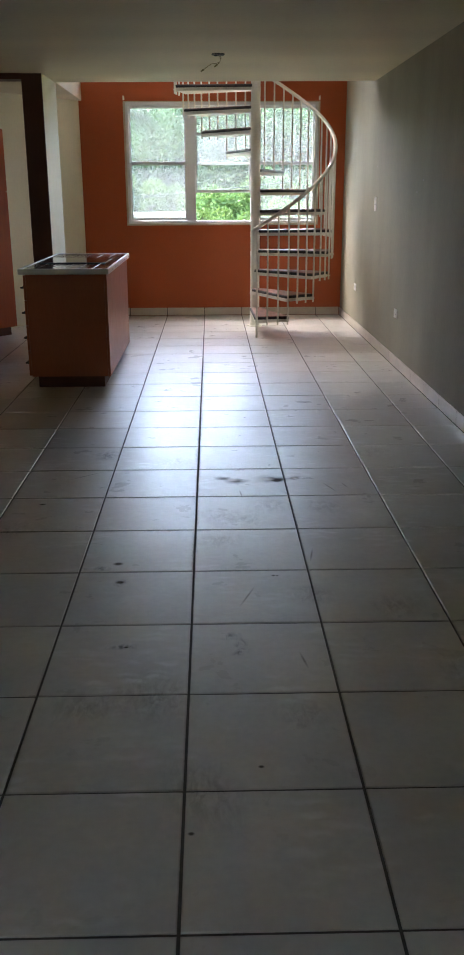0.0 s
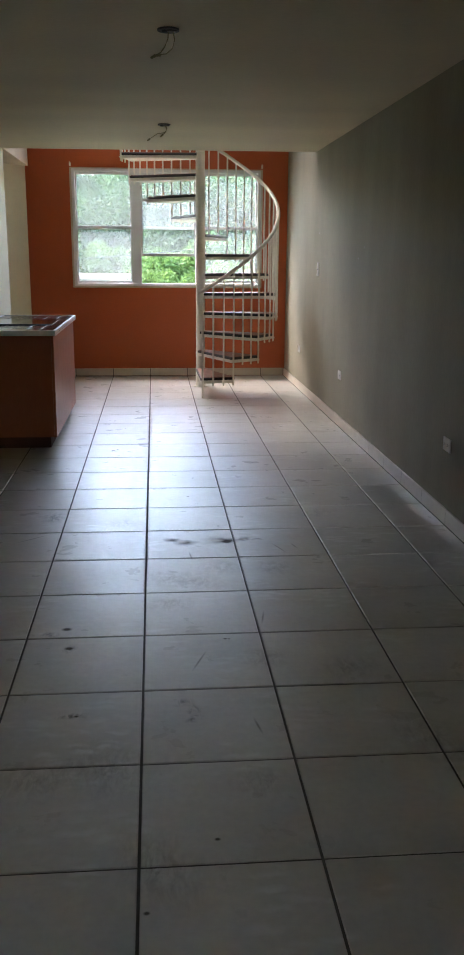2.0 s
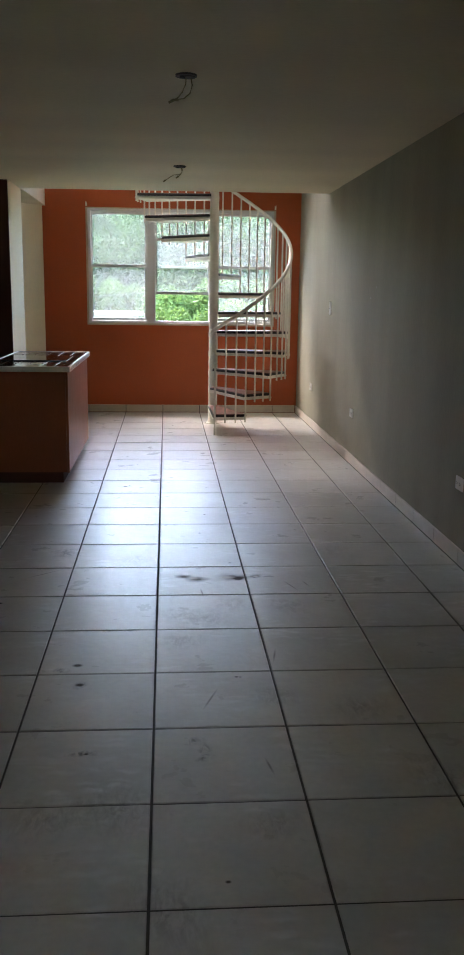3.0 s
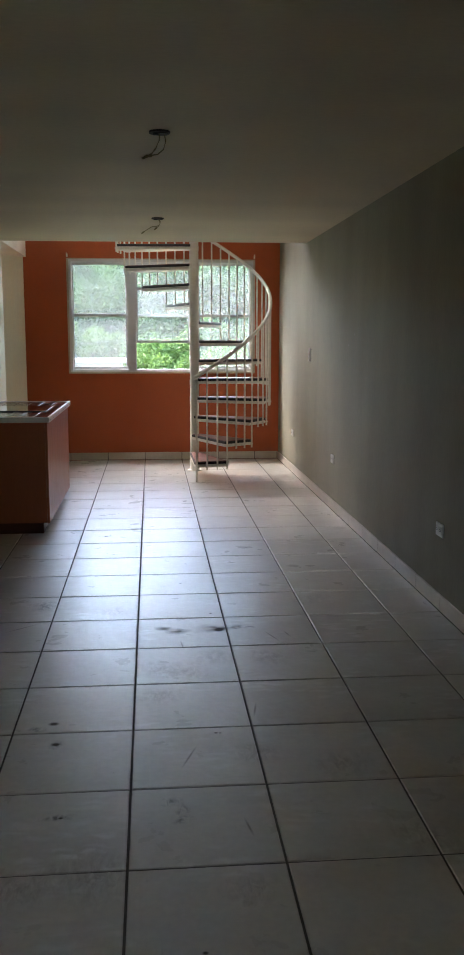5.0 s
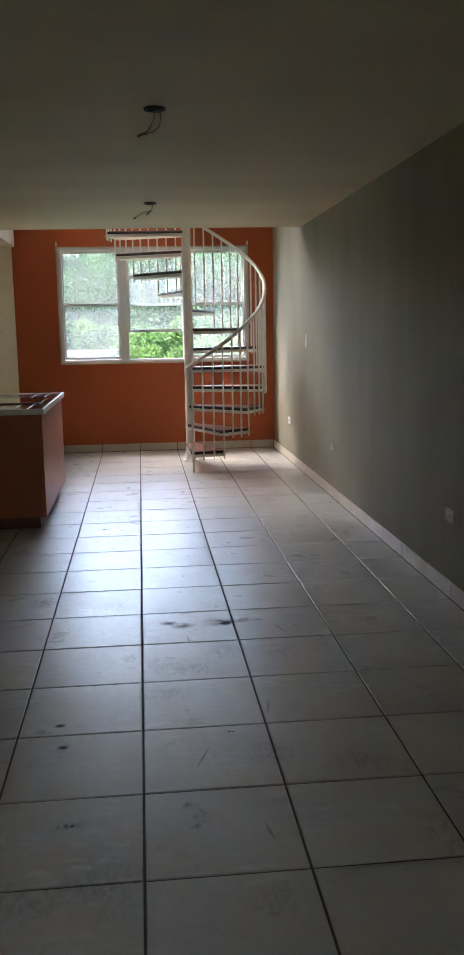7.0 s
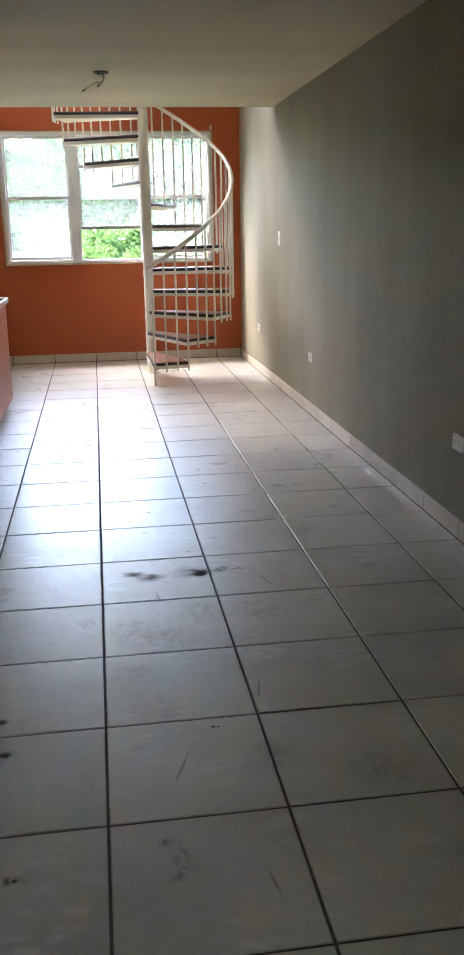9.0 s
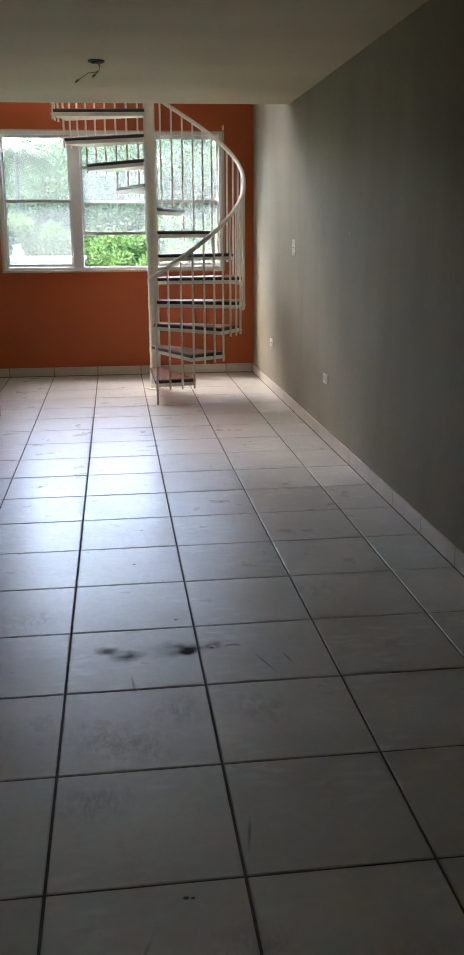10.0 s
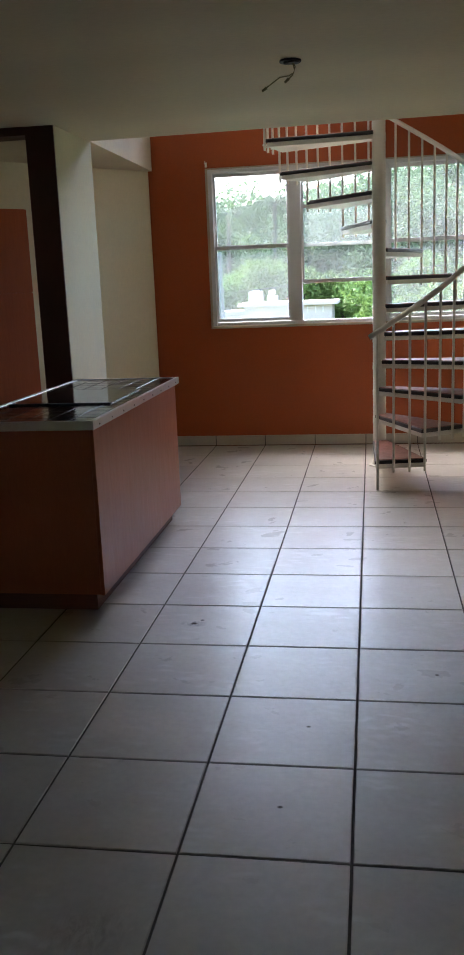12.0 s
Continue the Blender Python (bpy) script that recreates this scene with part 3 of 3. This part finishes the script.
# ---- ceiling lamp outlets, bare wires hanging ----
def lamp_outlet(x, y, strands):
    t = thing("ceiling_outlet_box", (x, y, H), "bare round ceiling box with loose wires hanging out", "light fitting", "ceiling outlets")
    bm = rod(bmesh.new(), (x, y, H - 0.008), (x, y, H), 0.05, 28)
    rod(bm, (x + 0.012, y, H - 0.013), (x + 0.012, y, H - 0.008), 0.03, 20)
    part("cover", bm, M_METALDARK, t, "dark metal box cover")
    part("knockout", rod(bmesh.new(), (x - 0.018, y - 0.012, H - 0.018), (x - 0.018, y - 0.012, H - 0.008), 0.013, 12), M_SLOT, t)
    for pts in strands:
        w = part("wire", sweep(bmesh.new(), [(x + a, y + b, H + c) for a, b, c in pts], 0.0028, 6), M_WIRE, t, "thin yellowed wire")
        a, b = Vector(pts[-2]), Vector(pts[-1])
        o = Vector((x, y, H))
        part("wire_cap", rod(bmesh.new(), o + b - (b - a).normalized() * 0.004, o + b + (b - a).normalized() * 0.022, 0.0075, 10, 0.005), M_WIRE, w)


lamp_outlet(0.138, -0.229, (((0.0, 0, -0.008), (-0.002, 0, -0.04), (-0.018, 0.004, -0.075), (-0.036, 0.006, -0.098), (-0.062, 0.006, -0.112)),
                            ((0.022, 0, -0.008), (0.028, 0, -0.045), (0.018, 0.002, -0.08), (-0.01, 0.003, -0.103), (-0.04, 0.004, -0.108))))
lamp_outlet(0.153, 2.80, (((0.012, 0, -0.008), (0.022, 0, -0.03), (0.014, 0, -0.055), (-0.01, 0, -0.066), (-0.05, 0, -0.07), (-0.085, 0, -0.092), (-0.115, 0, -0.112)),
                          ((0.01, 0, -0.008), (0.018, 0.01, -0.04), (0.008, 0.01, -0.062), (-0.012, 0.01, -0.078))))


# ---- wall outlets and switch ----
def wall_plate(y, z, w, h, name, label, cat, group=""):
    t = thing(name, (XR, y, z - h / 2), label, cat, group)
    part("plate", boxed(XR - 0.007, XR, y - w / 2, y + w / 2, z - h / 2, z + h / 2, bevel=0.0025), M_PLASTIC, t)
    return t


for y in (5.27, 3.03, 0.075):
    t = wall_plate(y, 0.445, 0.118, 0.074, "wall_outlet", "white plastic double socket set sideways in the wall", "outlet", "wall sockets")
    for dy in (-0.027, 0.027):
        f = part("socket", boxed(XR - 0.0095, XR - 0.0072, y + dy - 0.018, y + dy + 0.018, 0.445 - 0.017, 0.445 + 0.017, bevel=0.001), M_PLASTIC, t)
        for dz, yy in ((0.006, 0.006), (-0.006, 0.006), (0.0, -0.009)):
            part("slot", boxed(XR - 0.0105, XR - 0.0098, y + dy + yy - 0.005, y + dy + yy + 0.005, 0.445 + dz - 0.0016, 0.445 + dz + 0.0016), M_SLOT, f)
    part("screw", rod(bmesh.new(), (XR - 0.009, y, 0.445), (XR - 0.007, y, 0.445), 0.003, 8), M_EDGE, t)
t = wall_plate(4.235, 1.33, 0.08, 0.125, "light_switch", "white plastic light switch plate on the taupe wall", "switch")
for dz in (-0.03, 0.03):
    part("rocker", boxed(XR - 0.0105, XR - 0.0072, 4.235 - 0.018, 4.235 + 0.018, 1.33 + dz - 0.024, 1.33 + dz + 0.024, bevel=0.002), M_PLASTIC, t)
part("gap", boxed(XR - 0.0085, XR - 0.0072, 4.235 - 0.02, 4.235 + 0.02, 1.327, 1.333), M_SLOT, t)
for y, z in ((4.21, 1.67), (2.29, 1.525), (2.48, 1.44)):
    n = thing("wall_plug", (XR, y, z), "small grey screw plug stuck in the taupe wall", "wall plug", "wall plugs")
    part("plug", rod(bmesh.new(), (XR - 0.003, y, z), (XR, y, z), 0.005, 10), M_CONCRETE, n)

# ---- outdoors ----
GZ = -3.4
structure("ground", boxed(-900, 900, -900, 2500, GZ - 0.5, GZ), M_GROUND, "green grassy ground below the window", "ground")
bm = bmesh.new()
hx = [(-260, 82), (-120, 86), (-40, 92), (30, 94), (110, 90), (260, 86)]
low = [bm.verts.new((x, y, GZ)) for x, y in hx]
mid = [bm.verts.new((x, y + 30, 4.0 + 1.0 * math.sin(x))) for x, y in hx]
top_ = [bm.verts.new((x, y + 75, 8 + 1.5 * math.sin(0.7 * x))) for x, y in hx]
back = [bm.verts.new((x, y + 130, GZ)) for x, y in hx]
for a, b in ((low, mid), (mid, top_), (top_, back)):
    for k in range(len(hx) - 1):
        bm.faces.new((a[k], a[k + 1], b[k + 1], b[k]))
structure("hillside", bm, M_GROUND, "low green wooded hillside in the distance", "hill")

rng = np.random.default_rng(7)


def leaf_cloud(centres, radii, count, size, squash=0.8):
    """Leaf sprays scattered through a few uneven clumps: each a bent pair of blades."""
    w = np.array(radii) ** 2
    pick = rng.choice(len(centres), count, p=w / w.sum())
    d = rng.normal(size=(count, 3))
    d /= np.linalg.norm(d, axis=1, keepdims=True)
    r = np.array(radii)[pick, None] * rng.uniform(0.55, 1.05, (count, 1))
    c = np.array(centres)[pick] + d * r * np.array([1, 1, squash])
    u = rng.normal(size=(count, 3)) + d * 0.4
    u /= np.linalg.norm(u, axis=1, keepdims=True)
    v = np.cross(u, rng.normal(size=(count, 3)))
    v /= np.linalg.norm(v, axis=1, keepdims=True)
    s = size * rng.uniform(0.55, 1.3, (count, 1))
    n = np.cross(u, v)
    pts = np.stack([c - u * s, c + v * s * 0.42 - n * s * 0.12, c + u * s, c - v * s * 0.42 - n * s * 0.12], 1).reshape(-1, 3)
    k = np.arange(count)[:, None] * 4
    faces = np.concatenate([k + [[0, 1, 2]], k + [[0, 2, 3]]])
    me = bpy.data.meshes.new("crown")
    me.from_pydata(pts.tolist(), [], faces.tolist())
    return me


def tree(x, y, base, height, spread, leaves, mat, label, size=0.36):
    t = thing("tree", (x, y, base), label, "tree", "trees behind the house")
    bm = bmesh.new()
    fork = base + height * 0.42
    rod(bm, (x, y, base - 0.3), (x + 0.2, y, fork), 0.24, 10, 0.15)
    centres, radii = [], []
    for k in range(14):
        a = k * 2.4 + rng.uniform(-0.4, 0.4)
        rr = spread * rng.uniform(0.25, 0.75)
        p = (x + rr * math.cos(a), y + rr * math.sin(a), base + height * rng.uniform(0.3, 0.86))
        rod(bm, (x + 0.2, y, fork - 0.2), p, 0.11, 6, 0.03)
        centres.append(p)
        radii.append(spread * rng.uniform(0.3, 0.52))
    part("trunk", bm, M_BARK, t)
    me = leaf_cloud(centres, radii, leaves, size)
    me.materials.append(mat)
    c = new("crown", me)
    c.parent, c.matrix_parent_inverse = t, Matrix.Translation((-x, -y, -base))


WOODS = "leafy green tropical tree in the woods outside"
for x, y, h, s in ((-15.5, 66, 9.0, 4.6), (-10.5, 70, 10.0, 4.8), (-5.5, 68, 9.4, 4.4), (-1.0, 72, 11.5, 4.8), (3.8, 67, 11.0, 4.8), (8.2, 71, 12.4, 5.0), (13.0, 67, 11.5, 4.8), (17.5, 70, 11.5, 5.0),
                   (-13.0, 86, 14.0, 5.5), (-3.0, 90, 14.5, 6.0), (6.5, 88, 16.5, 6.2), (15.5, 90, 17.0, 6.5)):
    tree(x, y, GZ, h + (1.2 if x > -2 else -0.6), s + 0.6, 9000, M_LEAF, WOODS, 0.27)
for x, y, h, s in ((-13.5, 62, 5.4, 3.0), (-10.6, 61.5, 6.0, 3.0), (1.2, 62, 6.2, 3.2), (5.6, 62.5, 6.4, 3.4), (10.4, 61.5, 6.2, 3.4), (15.0, 63, 6.4, 3.4)):
    tree(x, y, GZ, h, s, 8000, M_MIDLEAF, "dense green understorey tree below the woods", 0.22)
BUSH = "bright yellow-green leafy tree near the white house"
for x, y, h, s in ((0.2, 54, 4.0, 2.2), (2.8, 51, 3.6, 2.2), (5.4, 53, 4.2, 2.4), (8.4, 52, 3.9, 2.3), (-7.4, 60.8, 6.6, 2.7), (-4.4, 61.5, 6.2, 2.6), (11.2, 54, 4.0, 2.4), (-1.6, 63, 5.4, 2.4)):
    tree(x, y, GZ, h, s, 6000, M_BRIGHTLEAF, BUSH, 0.17)


# closed canopy of the far woods
cc, cr = [], []
for k in range(420):
    x, y = rng.uniform(-34, 34), rng.uniform(76, 112)
    crest = GZ + 0.125 * (y + 4) + 1.3 * math.sin(0.31 * x) + 0.7 * math.sin(0.83 * x + 1) + (1.2 if x > 0 else 0)
    cc.append((x, y, rng.uniform(GZ + 2, crest)))
    cr.append(rng.uniform(1.6, 3.0))
me = leaf_cloud(cc, cr, 110000, 0.3)
me.materials.append(M_LEAF)
tagged(new("far_woods", me), "dense green canopy of the wooded slope beyond", "woods", kind="stuff")


def palm(x, y, base, height):
    t = thing("palm_tree", (x, y, base), "palm tree with drooping feathery fronds", "palm tree")
    bm = bmesh.new()
    sweep(bm, [(x, y, base - 0.3), (x + 0.1, y, base + height * 0.4), (x + 0.3, y, base + height * 0.8), (x + 0.35, y, base + height)], 0.16, 10)
    part("trunk", bm, M_BARK, t)
    for k in range(20):
        a, lift, reach = k * 2.4 + rng.uniform(-0.2, 0.2), rng.uniform(0.1, 1.2), rng.uniform(2.4, 3.2)
        bm = bmesh.new()
        rib = [Vector((x + 0.35 + math.cos(a) * reach * s, y + math.sin(a) * reach * s, base + height + lift * 2.0 * s - 2.5 * s * s)) for s in np.linspace(0.03, 1, 14)]
        sweep(bm, rib, 0.025, 4)
        for q, p in enumerate(rib[1:], 1):
            d = (p - rib[q - 1]).normalized()
            side = d.cross(Vector((0, 0, 1))).normalized()
            for sgn in (-1, 1):
                for o in (0.0, 0.5):
                    ln = rng.uniform(0.7, 1.1) * math.sin(min(1, q / 13 + 0.15) * 2.6)
                    b = p.lerp(rib[q - 1], o)
                    tip = b + sgn * side * ln * rng.uniform(0.3, 0.8) + d * ln * 0.5 - Vector((0, 0, ln * rng.uniform(0.5, 0.95)))
                    bm.faces.new([bm.verts.new(v) for v in (b - d * 0.03, b + d * 0.045, tip)])
        part("frond", bm, M_PALM, t)


palm(-6.6, 64, GZ, 10.3)
palm(-10.2, 65.5, GZ, 9.8)

house = thing("white_house", (-4.6, 55.3, GZ), "low flat-roofed white stucco house below the window", "house")
part("wall", boxed(-7.3, -1.85, 53.7, 57, GZ, -0.02), M_STUCCO, house)
part("roof", boxed(-7.65, -1.5, 53.3, 57.4, -0.02, 0.2, bevel=0.03), M_STUCCO, house, "white concrete roof slab")
part("side_wing", boxed(-8.7, -7.3, 54.2, 57, GZ, -0.42, bevel=0.03), M_STUCCO, house)
part("side_roof", boxed(-8.9, -7.3, 54.0, 57.2, -0.42, -0.26, bevel=0.03), M_CONCRETE, house)
for x in (-3.4, -2.9, -2.45):
    part("drain_stain", boxed(x, x + 0.07, 53.69, 53.7, -0.5, -0.1), M_CONCRETE, house, "grey drip below the roof edge")
for x in (-6.6, -5.2, -3.6):
    w = part("window", boxed(x, x + 0.9, 53.62, 53.7, -2.1, -1.0, bevel=0.01), M_CONCRETE, house)
    part("pane", boxed(x + 0.08, x + 0.82, 53.59, 53.625, -2.0, -1.1), M_GLASSTOP, w)
tank = thing("roof_tank", (-6.67, 55, 0.2), "white square water tank standing on the flat roof", "tank")
part("body", boxed(-7.1, -6.25, 54.6, 55.4, 0.2, 0.88, bevel=0.05), M_STUCCO, tank)
part("lid", rod(bmesh.new(), (-6.67, 55, 0.88), (-6.67, 55, 0.96), 0.25, 20, 0.2), M_CONCRETE, tank)
ac = thing("roof_unit", (-5.6, 55, 0.2), "pale metal cooling unit on the flat roof", "cooling unit")
part("case", boxed(-5.95, -5.3, 54.7, 55.3, 0.2, 0.62, bevel=0.05), M_STUCCO, ac)
part("cowl", rod(bmesh.new(), (-5.62, 55, 0.62), (-5.7, 55, 0.95), 0.2, 18, 0.26), M_STUCCO, ac)
part("grille", rod(bmesh.new(), (-5.6, 54.66, 0.42), (-5.6, 54.7, 0.42), 0.16, 20), M_CONCRETE, ac)
post = thing("utility_post", (-8.25, 51, GZ), "pale concrete utility post carrying a cable", "utility pole")
part("shaft", rod(bmesh.new(), (-8.25, 51, GZ), (-8.25, 51, 3.2), 0.22, 14, 0.17), M_POST, post)
part("cable", sweep(bmesh.new(), [(-8.25 + q * 14, 51 + q * 3, 0.86 + 1.26 * q - 0.25 * q * (1 - q)) for q in np.linspace(-1, 2, 25)], 0.03, 6), M_CABLE, post, "sagging black cable")


# ---- tiles and baseboards ----
def tile_mesh(w, d, name="tile", mat=None, depth=0.012, gap=0.004, bev=0.0025):
    """One tile, its lower left joint corner at the origin, top at z 0."""
    mat = mat or M_TILE
    a, b, c, e = gap, w - gap, gap, d - gap
    lo = [(a, c, -depth), (b, c, -depth), (b, e, -depth), (a, e, -depth)]
    md = [(x, y, -bev * 0.7) for x, y, _ in lo]
    hi = [(a + bev, c + bev, 0), (b - bev, c + bev, 0), (b - bev, e - bev, 0), (a + bev, e - bev, 0)]
    fs = [(8, 9, 10, 11)] + [(o + i, o + (i + 1) % 4, o + 4 + (i + 1) % 4, o + 4 + i) for o in (0, 4) for i in range(4)]
    me = bpy.data.meshes.new(name)
    me.from_pydata(lo + md + hi, [], fs)
    me.materials.append(mat)
    return me


def piece(name, me, parent, loc, rot=(0, 0, 0)):
    ob = new(name, me)
    ob.parent = parent
    ob.matrix_parent_inverse = parent.matrix_world.inverted() if parent.type != "EMPTY" else Matrix.Translation(-Vector(parent.location))
    ob.location, ob.rotation_euler = loc, rot
    return ob


floor = structure("floor", boxed(XL - 0.15, XR, YS - 0.15, YB + 0.02, -0.25, -0.004), M_GROUT, "large beige ceramic floor tiles with dark joints, scuffed", "floor")
full, cut = tile_mesh(T, T), tile_mesh(XR - 0.01 - 3 * T, T)
trnd = random.Random(4)
for j in range(-12, 14):
    for i in range(-5, 4):
        o = piece("tile", full if i < 3 else cut, floor, (i * T, j * T, trnd.uniform(-0.0007, 0.0004)), (trnd.uniform(-0.0005, 0.0005), trnd.uniform(-0.0005, 0.0005), 0))
for j in range(-15, -12):
    piece("tile", cut, floor, (3 * T, j * T, 0))
verts, faces = [], []
ref = [v.co[:] for v in full.vertices]
rf = [tuple(p.vertices) for p in full.polygons]
for j in range(-15, 14):
    for i in range(-9, 4):
        if (i < -5 or j < -12) and (i < 3):
            n = len(verts)
            verts += [(x + i * T, y + j * T, z) for x, y, z in ref]
            faces += [tuple(n + q for q in f) for f in rf]
me = bpy.data.meshes.new("far_tiles")
me.from_pydata(verts, [], faces)
me.materials.append(M_TILE)
rest = new("far_tiles", me)
rest.parent, rest["kind"] = floor, "stuff"

BH = 0.095
base_e = structure("baseboard_east", boxed(XR - 0.0105, XR - 0.0005, FILL1, YB - 0.013, 0, BH - 0.005), M_GROUT, "beige tile baseboard along the taupe wall", "baseboard")
bt = tile_mesh(BH, T, "baseboard_tile", M_BASE, 0.01, 0.0035, 0.0015)
for j in range(-12, 14):
    piece("baseboard_tile", bt, base_e, (XR - 0.012 - trnd.uniform(0, 0.0012), j * T, 0), (0, radians(-90), 0))
base_n = structure("baseboard_north", boxed(-1.42, XR - 0.014, YB - 0.0105, YB - 0.0005, 0, BH - 0.005), M_GROUT, "beige tile baseboard under the window", "baseboard")
bn = tile_mesh(T, BH, "baseboard_tile", M_BASE, 0.01, 0.0035, 0.0015)
for i in range(-3, 4):
    w = T if i < 3 else XR - 0.014 - 3 * T
    piece("baseboard_tile", bn if i < 3 else tile_mesh(w, BH, "baseboard_tile", M_BASE, 0.01, 0.0035, 0.0015), base_n, (i * T, YB - 0.012 - trnd.uniform(0, 0.001), 0), (radians(90), 0, 0))

# worktop tiles
NX, NY = 6, 16
tw, td = (TX1 - TX0 - 0.04) / NX, (TY1 - TY0 - 0.04) / NY
wt = tile_mesh(tw, td, "tile", M_DARKTILE, 0.006, 0.003, 0.0015)
for i in range(NX):
    for j in range(NY):
        x, y = TX0 + 0.02 + i * tw, TY0 + 0.02 + j * td
        piece("tile", wt, top, (x, y, TZ + trnd.uniform(-0.0004, 0.0002)))
